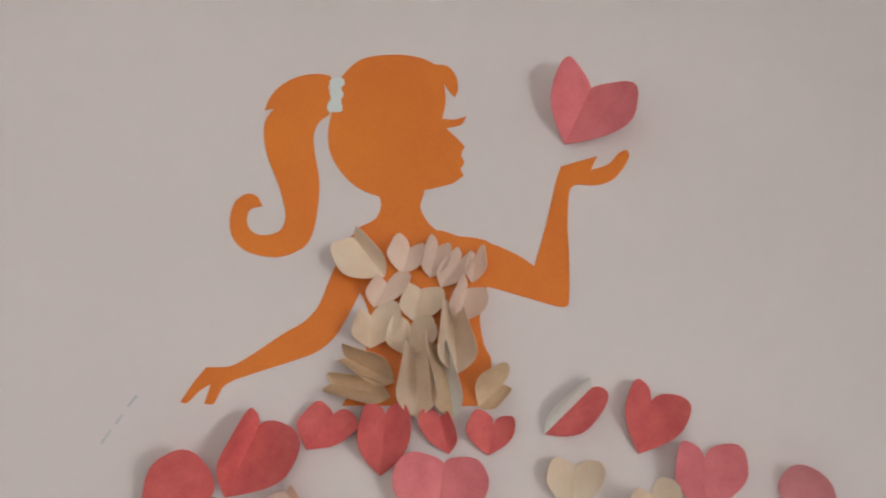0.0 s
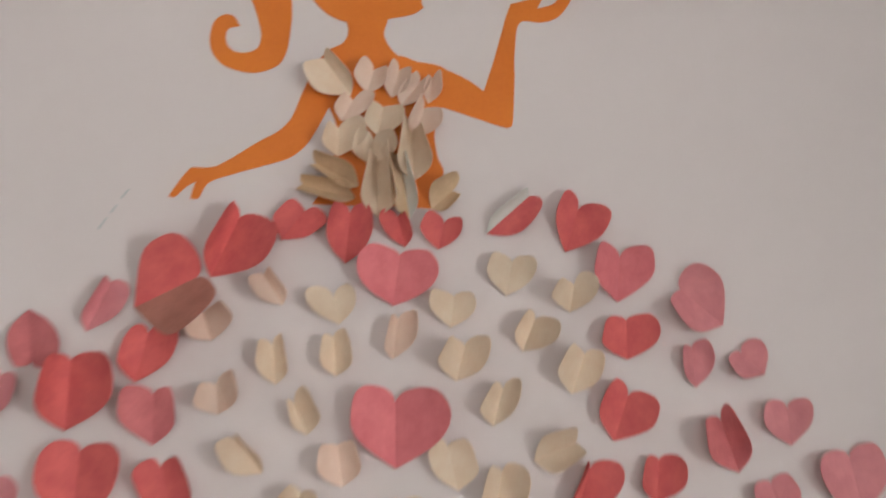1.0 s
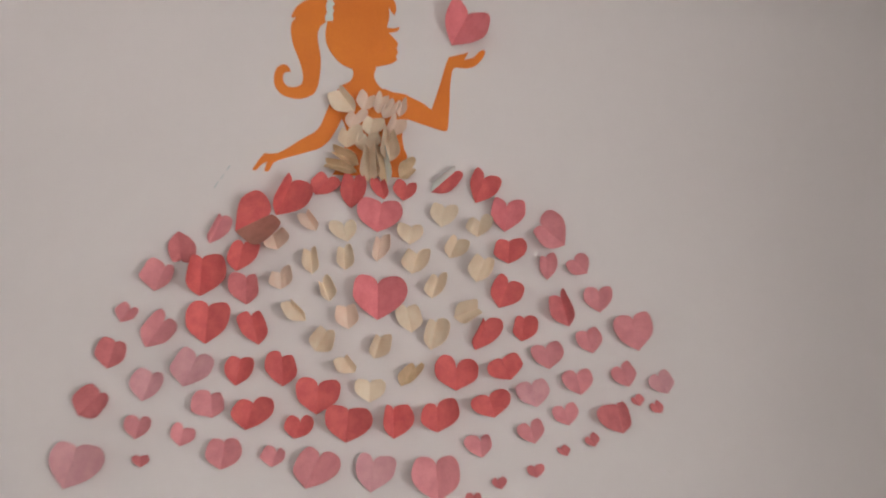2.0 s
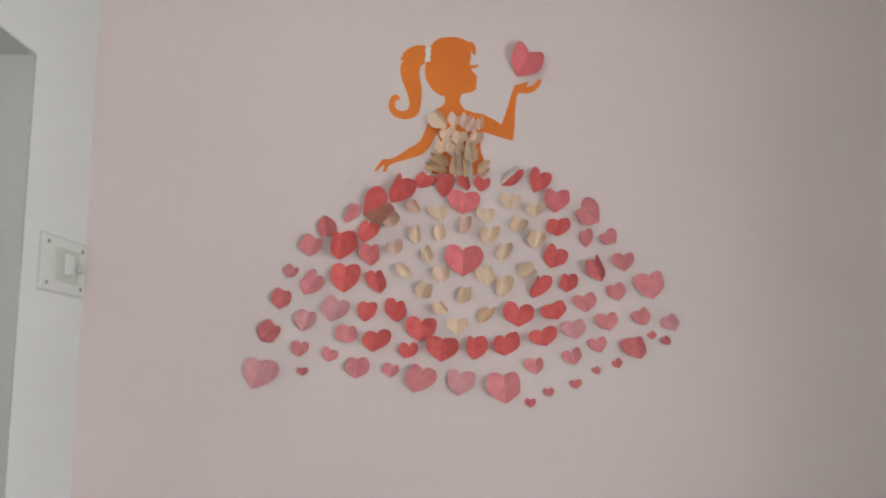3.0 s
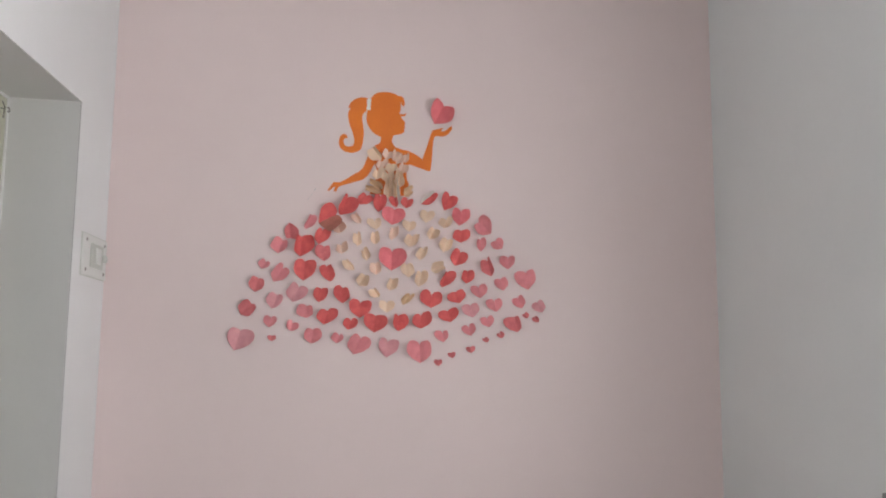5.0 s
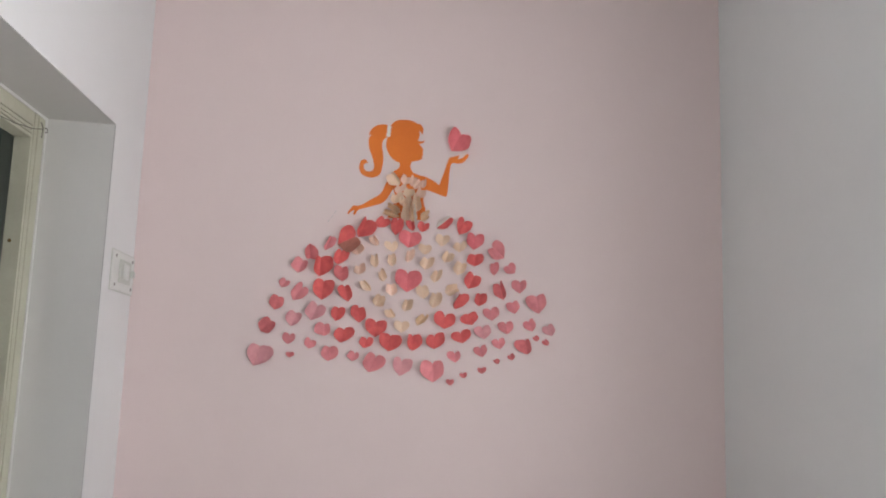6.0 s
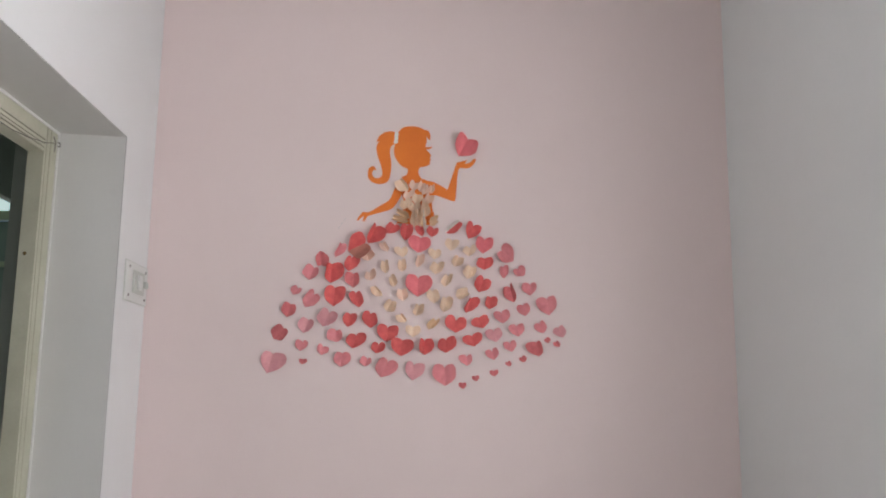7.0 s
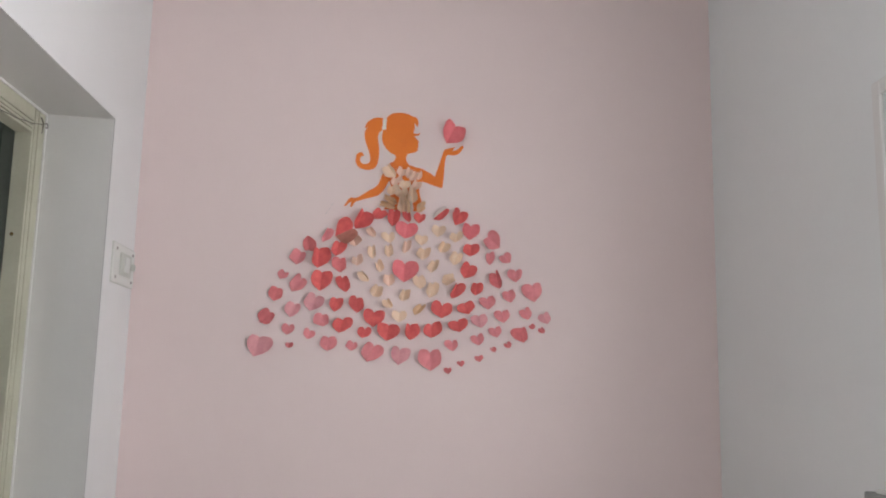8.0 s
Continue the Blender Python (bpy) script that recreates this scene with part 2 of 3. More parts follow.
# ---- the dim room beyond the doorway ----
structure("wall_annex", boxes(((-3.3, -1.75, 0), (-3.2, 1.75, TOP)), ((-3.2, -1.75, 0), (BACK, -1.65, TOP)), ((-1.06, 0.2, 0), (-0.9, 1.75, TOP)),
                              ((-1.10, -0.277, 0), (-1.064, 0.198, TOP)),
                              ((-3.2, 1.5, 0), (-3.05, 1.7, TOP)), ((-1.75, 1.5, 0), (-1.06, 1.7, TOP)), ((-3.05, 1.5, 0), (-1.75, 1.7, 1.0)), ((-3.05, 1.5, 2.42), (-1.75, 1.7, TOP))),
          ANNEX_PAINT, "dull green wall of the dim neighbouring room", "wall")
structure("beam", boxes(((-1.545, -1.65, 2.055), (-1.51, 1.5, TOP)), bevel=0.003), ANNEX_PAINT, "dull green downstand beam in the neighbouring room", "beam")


def annex_window():
    top = tagged(new("window_2"), "green framed window with a bright upper pane", "window", kind="structure")
    part("window_frame", boxes(((-3.05, 1.55, 2.16), (-1.75, 1.60, 2.20)), ((-3.05, 1.55, 1.0), (-3.01, 1.60, 2.42)), ((-2.42, 1.55, 1.0), (-2.38, 1.60, 2.16)),
                               ((-1.775, 1.57, 1.0), (-1.75, 1.60, 2.42)), ((-3.05, 1.552, 1.935), (-1.75, 1.598, 1.955)), ((-3.05, 1.55, 2.40), (-1.75, 1.60, 2.42)), bevel=0.002),
         shader("green_window_paint", (0.36, 0.46, 0.32), 0.5), top)
    frosted = shader("dark_frosted_pane", (0.22, 0.30, 0.26), 0.5, (0.16, 0.23, 0.21), 9)
    for x0, x1 in ((-3.01, -2.42), (-2.38, -1.775)):
        part("pane", boxes(((x0, 1.61, 1.0), (x1, 1.616, 2.16))), frosted, top)
    part("pane", boxes(((-3.01, 1.61, 2.19), (-1.775, 1.616, 2.41))), OUTSIDE, top, "glaring daylight pane")


annex_window()


# ---- window of the room ----
def room_window():
    top = tagged(new("window_1"), "white painted window with one leaf closed by an added shutter", "window", kind="structure")
    a, b, lo, hi = WIN
    x0, x1 = EAST + 0.05, EAST + 0.09
    part("window_frame", boxes(((x0, b, lo), (x1, b + 0.04, hi)), ((x0, a - 0.03, lo), (x1, a, hi)), ((x0, b + 0.04, hi - 0.04), (x1, a - 0.03, hi)),
                               ((x0, b + 0.04, lo), (x1, a - 0.03, lo + 0.04)), ((x0, SHUT - 0.02, lo + 0.04), (x1, SHUT + 0.02, hi - 0.04)), bevel=0.002), WINDOW_PAINT, top)
    # unseen closed leaf, added so the lamp does not flood the near jamb
    part("shutter", boxes(((x0 + 0.01, SHUT + 0.02, lo + 0.04), (x1 - 0.01, a - 0.03, hi - 0.04)), ((x0 + 0.004, SHUT + 0.06, lo + 0.09), (x0 + 0.01, a - 0.07, hi - 0.09)), bevel=0.002), WINDOW_PAINT, top, "unseen white shutter leaf added to keep daylight off the jamb")
    pane = part("pane", boxes(((x0 + 0.02, b + 0.04, lo + 0.04), (x0 + 0.024, SHUT - 0.02, hi - 0.04))), GLASS, top)
    pane.visible_shadow = False
    part("architrave", boxes(((EAST - 0.010, a, lo), (EAST, a + 0.03, hi + 0.03)), ((EAST - 0.010, b - 0.03, lo), (EAST, b, hi + 0.03)),
                             ((EAST - 0.010, b, hi), (EAST, a, hi + 0.03)), bevel=0.003), REVEAL_PAINT, top, "grey painted architrave")
    part("window_sill", boxes(((EAST - 0.05, b - 0.07, lo - 0.03), (x0, a + 0.07, lo)), bevel=0.004), STONE, top, "grey stone window sill")


room_window()


# assumed window, out of view, added as an opening for the fill lamp
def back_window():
    top = tagged(new("window_3"), "assumed white painted window in the unseen far wall", "window", kind="structure")
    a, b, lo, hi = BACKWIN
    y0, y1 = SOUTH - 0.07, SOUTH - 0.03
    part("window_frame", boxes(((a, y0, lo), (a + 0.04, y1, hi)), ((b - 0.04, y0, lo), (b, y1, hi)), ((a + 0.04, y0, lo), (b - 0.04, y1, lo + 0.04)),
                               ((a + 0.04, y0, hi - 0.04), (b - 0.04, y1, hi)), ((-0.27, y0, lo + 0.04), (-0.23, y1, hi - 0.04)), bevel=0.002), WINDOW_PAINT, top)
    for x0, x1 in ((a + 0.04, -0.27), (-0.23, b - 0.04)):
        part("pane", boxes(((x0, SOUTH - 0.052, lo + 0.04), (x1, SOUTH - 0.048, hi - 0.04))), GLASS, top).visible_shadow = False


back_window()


def sill_catch():
    bm = boxes(((EAST - 0.045, -0.97, 1.148), (EAST - 0.012, -0.93, 1.156)), ((EAST - 0.035, -0.955, 1.156), (EAST - 0.025, -0.945, 1.172)), bevel=0.002)
    tagged(link("window_catch", bm, PLATE), "small white plastic window catch on the stone sill", "catch")


sill_catch()


# ---- switch ----
def switch_plate():
    top = tagged(new("light_switch"), "white plastic switch plate with four screws beside the doorway", "switch")
    x, y0, y1, z0, z1 = WEST, -0.2, -0.006, 1.605, 1.713
    part("plate", boxes(((x, y0, z0), (x + 0.006, y1, z1)), bevel=0.002), PLATE, top)
    part("backing", boxes(((x, y0 - 0.004, z0 - 0.003), (x + 0.0025, y1 + 0.003, z1 + 0.003))), PANEL, top)
    part("panel", boxes(((x + 0.006, -0.148, 1.628), (x + 0.011, -0.05, 1.693)), bevel=0.0015), PANEL, top, "pale grey green switch panel")
    part("rocker", boxes(((x + 0.011, -0.118, 1.640), (x + 0.017, -0.085, 1.682)), bevel=0.002), PLATE, top)
    part("knob", boxes(((x + 0.011, -0.062, 1.650), (x + 0.020, -0.040, 1.670)), bevel=0.003), PANEL, top)
    for y in (y0 + 0.022, y1 - 0.022):
        for z in (z0 + 0.014, z1 - 0.014):
            bm = bmesh.new()
            bmesh.ops.create_cone(bm, cap_ends=True, segments=14, radius1=0.0048, radius2=0.0036, depth=0.002,
                                  matrix=Matrix.Translation((x + 0.007, y, z)) @ Matrix.Rotation(radians(90), 4, "Y"))
            part("screw", bm, STEEL, top)


switch_plate()


# ---- paper cut-out on the wall ----
def outline(points, steps=5):
    """A smooth closed outline through points (mm); a point given twice is a corner."""
    pts = [Vector((a / 1000, b / 1000)) for a, b in points]
    count, found = len(pts), []
    for i in range(count):
        p0, p1, p2, p3 = (pts[(i + k) % count] for k in (-1, 0, 1, 2))
        if (p2 - p1).length < 1e-6:
            continue
        m1 = (p2 - p0) / 2 if (p1 - p0).length > 1e-6 else (p2 - p1) * 0.6
        m2 = (p3 - p1) / 2 if (p3 - p2).length > 1e-6 else (p2 - p1) * 0.6
        reach = (p2 - p1).length
        m1, m2 = (m.normalized() * min(m.length, reach) if m.length > 0 else m for m in (m1, m2))
        for k in range(steps):
            s = k / steps
            found.append((2 * s**3 - 3 * s**2 + 1) * p1 + (s**3 - 2 * s**2 + s) * m1 + (3 * s**2 - 2 * s**3) * p2 + (s**3 - s**2) * m2)
    return found


def add_sheet(bm, points, thick):
    ring = [bm.verts.new((p.x, 0, p.y)) for p in outline(points)]
    face = bm.faces.new(ring)
    made = bmesh.ops.extrude_face_region(bm, geom=[face])["geom"]
    for v in made:
        if isinstance(v, bmesh.types.BMVert):
            v.co.y -= thick


HEAD = [(-69, 506), (-51, 524), (-21, 528), (1, 524), (13, 517), (13, 517), (24, 515), (31, 504), (32, 492), (29, 484), (29, 484), (25, 489), (20, 498), (20, 498), (21, 481), (17, 463), (17, 463), (28, 462), (38, 465), (38, 465), (33, 457), (20, 454), (20, 454), (29, 444), (35, 436), (35, 436), (32, 428), (34, 421), (31, 415), (33, 409), (33, 409), (23, 402), (-3, 396), (-29, 391), (-50, 397), (-65, 410), (-77, 430), (-80, 450), (-77, 472), (-77, 472), (-69, 474), (-70, 482), (-67, 488), (-69, 495), (-67, 500)]
TORSO = [(-37, 401), (-36, 384), (-41, 372), (-54, 365), (-54, 365), (-71, 339), (-53, 308), (-47, 290), (-49, 267), (-53, 245), (-68, 220), (-68, 220), (40, 216), (40, 216), (47, 250), (42, 264), (40, 287), (47, 311), (47, 311), (53, 347), (14, 356), (14, 356), (3, 366), (-4, 381), (-2, 400)]
ARM = [(7, 358), (28, 354), (53, 347), (73, 337), (86, 327), (86, 327), (98, 362), (110, 402), (115, 415), (115, 415), (129, 419), (147, 424), (147, 424), (140, 411), (140, 411), (155, 416), (165, 426), (172, 429), (174, 424), (169, 414), (158, 402), (143, 397), (126, 398), (120, 391), (116, 361), (115, 337), (111, 295), (105, 292), (77, 301), (47, 311), (19, 316)]
ARM2 = [(-65, 344), (-75, 328), (-86, 300), (-97, 287), (-114, 277), (-150, 254), (-171, 253), (-171, 253), (-179, 243), (-189, 227), (-189, 227), (-184, 226), (-175, 235), (-167, 240), (-167, 240), (-171, 225), (-171, 225), (-164, 225), (-156, 239), (-135, 247), (-105, 256), (-86, 263), (-71, 277), (-53, 311), (-44, 332)]
TAIL = [(-78, 507), (-93, 510), (-110, 506), (-124, 496), (-131, 485), (-134, 475), (-134, 475), (-126, 477), (-126, 477), (-133, 465), (-134, 451), (-130, 430), (-122, 409), (-117, 393), (-114, 376), (-118, 364), (-130, 360), (-140, 363), (-145, 372), (-143, 383), (-133, 386), (-133, 386), (-138, 395), (-147, 397), (-156, 389), (-159, 372), (-155, 357), (-143, 346), (-120, 341), (-100, 348), (-92, 360), (-88, 383), (-87, 408), (-91, 434), (-92, 450), (-88, 462), (-79, 470), (-79, 470), (-81, 479), (-78, 487), (-80, 497)]
TIE = [(-76, 505), (-68, 505), (-66, 499), (-69, 495), (-67, 489), (-69, 483), (-68, 477), (-69, 472), (-79, 472), (-81, 477), (-77, 484), (-79, 490), (-77, 496), (-79, 501)]

bm = bmesh.new()
for sheet, thick in ((HEAD, 0.00090), (TORSO, 0.00080), (ARM, 0.00085), (ARM2, 0.00075), (TAIL, 0.0009)):
    add_sheet(bm, sheet, thick)
bmesh.ops.triangulate(bm, faces=bm.faces)
bmesh.ops.recalc_face_normals(bm, faces=bm.faces)
cutout = tagged(link("paper_cutout", bm, ORANGE_PAPER), "flat orange paper cut-out figure glued to the pink wall", "paper cut-out")
cutout.location = (0, 0, 1.65)
bm = bmesh.new()
add_sheet(bm, TIE, 0.0014)
bmesh.ops.triangulate(bm, faces=bm.faces)
bmesh.ops.recalc_face_normals(bm, faces=bm.faces)
tie = tagged(link("paper_strip", bm, WHITE_PAPER), "scalloped white paper strip on the orange cut-out", "paper strip")
tie.location = (0, 0, 1.65)


# ---- folded paper hearts ----
def bezier(p, steps):
    a, b, c, d = (Vector(q) for q in p)
    return [(1 - s) ** 3 * a + 3 * (1 - s) ** 2 * s * b + 3 * (1 - s) * s * s * c + s**3 * d for s in [k / steps for k in range(steps)]]


def half_heart(wide, belly, crest, top):
    """Outline of one half from tip (0, 0) to notch (0, 1): widest at the height belly, its lobe's top at (crest, top)."""
    return (bezier(((0, 0), (0.46 * wide, 0.28 * belly), (wide, 0.52 * belly), (wide, belly)), 7)
            + bezier(((wide, belly), (wide, belly + 0.58 * (top - belly)), (crest + 0.62 * (wide - crest), top), (crest, top)), 6)
            + bezier(((crest, top), (0.45 * crest, top), (0.05 * wide, 1 + 0.7 * (top - 1)), (0, 1)), 6) + [Vector((0, 1))])


def heart(kind, x, z, length, turn, left, right, turned=None):
    """A heart folded along its middle and glued there. left and right, one wing each: degrees by which it stands off the wall, then in
    fold lengths its width, the height where it is widest, and the place and height of its lobe's top.
    turned: a paper and the side of the wing that shows it."""
    material, words = kind
    rng = random.Random(round(x * 7919 + z * 104729 + length * 1000))
    mean = (left[0] + right[0]) / 2
    size = "tiny" if length < 0.02 else "small" if length < 0.036 else "large" if length > 0.05 else "medium"
    state = "folded steeply" if mean > 48 else "half folded" if mean > 30 else "opened flat"
    top = tagged(new("paper_heart"), f"{size} {words} paper heart {state} on the wall", "paper heart", "paper hearts on the wall")
    top.matrix_world = pose(x, -0.0017, z, 0, -turn, 0)
    grid = 6
    for side, (degrees, wide, belly, crest, high_top) in zip((-1, 1), (left, right)):
        bm = bmesh.new()
        lift = radians(degrees)
        bend, curl = rng.uniform(0.5, 1.05), rng.uniform(-0.04, 0.16)
        edge = half_heart(wide, belly, crest, high_top)
        wobble, phase = rng.uniform(0.008, 0.028), rng.uniform(0, 6)
        twist, roll = rng.uniform(0.05, 0.4), rng.uniform(-0.25, 0.25)
        edge = [Vector((p.x * (1 + wobble * math.sin(9 * p.y + phase)), p.y)) for p in edge]
        last = len(edge) - 1
        rows = []
        for k, p in enumerate(edge):
            row = []
            for j in range(grid + 1):
                s = j / grid
                u, v = p.x * s, k / last * (1 - s) + p.y * s
                across = high = 0.0
                for i in range(8):
                    a = lift * (1 - bend * (0.5 - (i + 0.5) / 8 * u / wide)) * (1 + twist * (v - 0.6)) + roll * v * ((i + 0.5) / 8 * u / wide) ** 2
                    across += math.cos(a) * u / 8
                    high += math.sin(a) * u / 8
                high += curl * max(0.0, v - 0.65) ** 2 * s + 0.012 * s * math.sin(5 * v + 3 * s + turn)
                row.append(bm.verts.new((side * across * length, -max(0.0, high) * length, v * length)))
            rows.append(row)
        for a, b in zip(rows, rows[1:]):
            for j in range(grid):
                bm.faces.new((a[j], a[j + 1], b[j + 1], b[j]) if side > 0 else (a[j], b[j], b[j + 1], a[j + 1]))
        bmesh.ops.remove_doubles(bm, verts=bm.verts, dist=length * 0.002)
        bmesh.ops.dissolve_degenerate(bm, edges=bm.edges, dist=length * 0.001)
        bmesh.ops.recalc_face_normals(bm, faces=bm.faces)
        bm.normal_update()
        back = {v: bm.verts.new(v.co - v.normal * 0.0004) for v in bm.verts[:]}
        rim = [e for e in bm.edges if len(e.link_faces) == 1]
        for f in bm.faces[:]:
            bm.faces.new([back[v] for v in reversed(f.verts[:])])
        for e in rim:
            a, b = e.verts
            bm.faces.new((a, b, back[b], back[a]))
        bmesh.ops.recalc_face_normals(bm, faces=bm.faces)
        for e in bm.edges:
            if len(e.link_faces) == 2 and e.calc_face_angle(0) > 0.7:
                e.smooth = False
        if turned and side == turned[1]:
            part("wing", bm, turned[0][0], top, f"curled wing showing its {turned[0][1]} back", smooth=True)
        else:
            part("wing", bm, material, top, smooth=True)
    return top


heart(RED, -0.152, 1.806, 0.055, -24, (69, 0.50, 0.49, 0.31, 1.17), (32, 0.89, 0.79, 0.33, 1.15))
heart(RED, -0.094, 1.838, 0.032, -38, (25, 0.61, 0.48, 0.38, 1.08), (25, 0.73, 0.99, 0.30, 1.29))
heart(RED, -0.040, 1.817, 0.045, -6, (34, 0.52, 0.62, 0.31, 1.16), (34, 0.54, 0.69, 0.28, 1.19))
heart(RED, 0.011, 1.831, 0.028, 11, (26, 0.67, 0.94, 0.38, 1.29), (51, 0.48, 0.42, 0.30, 1.08))
heart(RED, 0.040, 1.829, 0.024, -14, (26, 0.94, 0.67, 0.59, 1.30), (26, 0.79, 1.00, 0.47, 1.30))
heart(RED, 0.083, 1.843, 0.050, -49, (57, 0.33, 0.45, 0.21, 1.08), (30, 0.46, 0.55, 0.18, 1.14), (WHITE, -1))
heart(RED, 0.152, 1.826, 0.041, -20, (32, 0.57, 0.92, 0.35, 1.29), (32, 0.79, 0.91, 0.37, 1.21))
heart(BRIGHT, 0.120, 2.085, 0.060, -27, (42, 0.72, 0.81, 0.44, 1.15), (42, 0.99, 0.55, 0.44, 1.08))
heart(BRIGHT, 0.196, 1.781, 0.041, -7, (28, 0.77, 0.77, 0.48, 1.23), (28, 0.78, 0.88, 0.45, 1.25))
heart(PINK, 0.290, 1.760, 0.047, 49, (34, 0.74, 0.63, 0.46, 1.12), (34, 0.71, 0.85, 0.37, 1.22))
heart(PINK, 0.323, 1.716, 0.027, 44, (23, 0.87, 0.82, 0.54, 1.29), (23, 0.71, 0.73, 0.33, 1.18))
heart(PINK, 0.260, 1.706, 0.034, 1, (36, 0.48, 0.66, 0.27, 1.08), (36, 0.57, 0.76, 0.33, 1.21))
heart(RED, 0.201, 1.731, 0.034, -3, (29, 0.86, 0.47, 0.36, 1.09), (29, 0.87, 0.69, 0.54, 1.17))
heart(RED, 0.184, 1.663, 0.040, -22, (27, 0.66, 0.59, 0.40, 1.25), (27, 0.76, 0.83, 0.29, 1.19))
heart(RED, 0.146, 1.600, 0.045, -21, (65, 0.49, 0.48, 0.30, 1.08), (25, 0.66, 0.95, 0.41, 1.25))
heart(RED, 0.217, 1.612, 0.035, -8, (34, 0.56, 0.42, 0.30, 1.08), (34, 0.74, 0.70, 0.34, 1.16))
heart(ROSE, 0.291, 1.634, 0.044, 14, (34, 0.84, 0.87, 0.38, 1.17), (69, 0.53, 0.56, 0.30, 1.32))
heart(PINK, 0.340, 1.655, 0.032, 0, (22, 0.95, 0.81, 0.45, 1.22), (22, 0.67, 0.92, 0.42, 1.25))
heart(PINK, 0.398, 1.596, 0.048, 8, (19, 0.83, 0.89, 0.41, 1.19), (19, 0.60, 0.79, 0.37, 1.21))
heart(PINK, 0.326, 1.593, 0.032, 14, (24, 0.78, 0.87, 0.35, 1.17), (24, 0.65, 0.65, 0.40, 1.19))
heart(PINK, 0.258, 1.570, 0.030, 8, (26, 0.96, 0.98, 0.56, 1.28), (26, 0.90, 0.80, 0.55, 1.34))
heart(RED, 0.199, 1.555, 0.033, 23, (26, 1.04, 0.84, 0.37, 1.14), (26, 0.85, 0.59, 0.48, 1.10))
heart(PINK, 0.305, 1.531, 0.030, 10, (27, 1.07, 1.01, 0.48, 1.31), (27, 0.77, 0.75, 0.48, 1.25))
heart(PINK, 0.380, 1.542, 0.029, 22, (26, 0.81, 0.94, 0.36, 1.24), (26, 0.64, 0.64, 0.39, 1.30))
heart(BLUSH, 0.440, 1.531, 0.029, 28, (24, 0.82, 0.96, 0.29, 1.26), (24, 0.61, 0.56, 0.38, 1.23))
heart(ROSE, 0.395, 1.513, 0.013, 34, (21, 0.59, 1.08, 0.15, 1.38), (21, 0.91, 0.45, 0.57, 1.33))
heart(ROSE, 0.428, 1.502, 0.016, 37, (24, 0.81, 1.05, 0.31, 1.35), (24, 0.55, 0.48, 0.34, 1.27))
heart(ROSE, 0.367, 1.473, 0.043, 12, (23, 0.92, 0.80, 0.57, 1.10), (40, 0.43, 0.42, 0.27, 1.08))
heart(PINK, 0.284, 1.486, 0.024, 12, (18, 1.01, 1.05, 0.56, 1.35), (18, 0.81, 0.81, 0.50, 1.37))
heart(PINK, 0.232, 1.461, 0.023, 15, (22, 1.05, 1.16, 0.53, 1.47), (22, 0.90, 0.92, 0.56, 1.52))
heart(ROSE, 0.323, 1.455, 0.013, 33, (22, 0.86, 1.21, 0.30, 1.51), (22, 1.00, 0.64, 0.62, 1.52))
heart(ROSE, 0.280, 1.442, 0.014, 42, (17, 0.48, 1.08, 0.12, 1.38), (17, 0.76, 0.42, 0.47, 1.15))
heart(PINK, 0.152, 1.442, 0.025, 4, (18, 1.06, 1.02, 0.58, 1.37), (18, 0.68, 0.81, 0.40, 1.35))
heart(RED, 0.173, 1.500, 0.030, 15, (30, 1.24, 0.96, 0.63, 1.26), (30, 1.12, 0.80, 0.70, 1.28))
heart(BLUSH, 0.237, 1.514, 0.033, 12, (22, 0.94, 0.94, 0.41, 1.24), (22, 0.75, 0.68, 0.47, 1.22))
heart(ROSE, 0.139, 1.374, 0.015, 3, (22, 0.91, 0.92, 0.47, 1.32), (22, 0.83, 0.89, 0.48, 1.26))
heart(ROSE, 0.180, 1.397, 0.014, 22, (20, 0.79, 1.07, 0.30, 1.37), (20, 0.90, 0.66, 0.56, 1.16))
heart(ROSE, 0.233, 1.412, 0.015, 12, (24, 0.93, 0.95, 0.46, 1.32), (24, 1.00, 0.81, 0.62, 1.26))
heart(PINK, 0.087, 1.382, 0.052, 3, (23, 0.81, 0.81, 0.46, 1.26), (23, 0.69, 0.67, 0.43, 1.23))
heart(BLUSH, -0.011, 1.397, 0.043, -5, (19, 0.59, 0.80, 0.37, 1.30), (19, 0.83, 0.94, 0.50, 1.24))
heart(PINK, -0.104, 1.405, 0.048, -24, (22, 0.66, 0.53, 0.41, 1.19), (22, 0.75, 0.98, 0.36, 1.28))
heart(PINK, -0.153, 1.436, 0.022, -20, (21, 0.97, 0.51, 0.60, 1.30), (21, 0.67, 0.96, 0.17, 1.36))
heart(PINK, -0.224, 1.434, 0.039, -7, (23, 0.65, 0.52, 0.38, 1.10), (23, 0.75, 0.65, 0.37, 1.18))
heart(PINK, -0.282, 1.468, 0.024, -11, (17, 0.72, 0.75, 0.40, 1.36), (17, 0.87, 0.82, 0.48, 1.16))
heart(PINK, -0.344, 1.479, 0.026, -12, (21, 0.80, 0.73, 0.50, 1.25), (21, 0.79, 1.02, 0.36, 1.32))
heart(ROSE, -0.335, 1.440, 0.014, 2, (20, 0.85, 0.87, 0.46, 1.24), (20, 1.06, 0.81, 0.62, 1.21))
heart(BLUSH, -0.439, 1.413, 0.058, -16, (12, 0.54, 0.74, 0.34, 1.08), (12, 0.81, 0.87, 0.50, 1.17))
heart(ROSE, -0.424, 1.514, 0.042, -44, (21, 0.61, 0.42, 0.38, 1.08), (21, 0.58, 0.49, 0.28, 1.15))
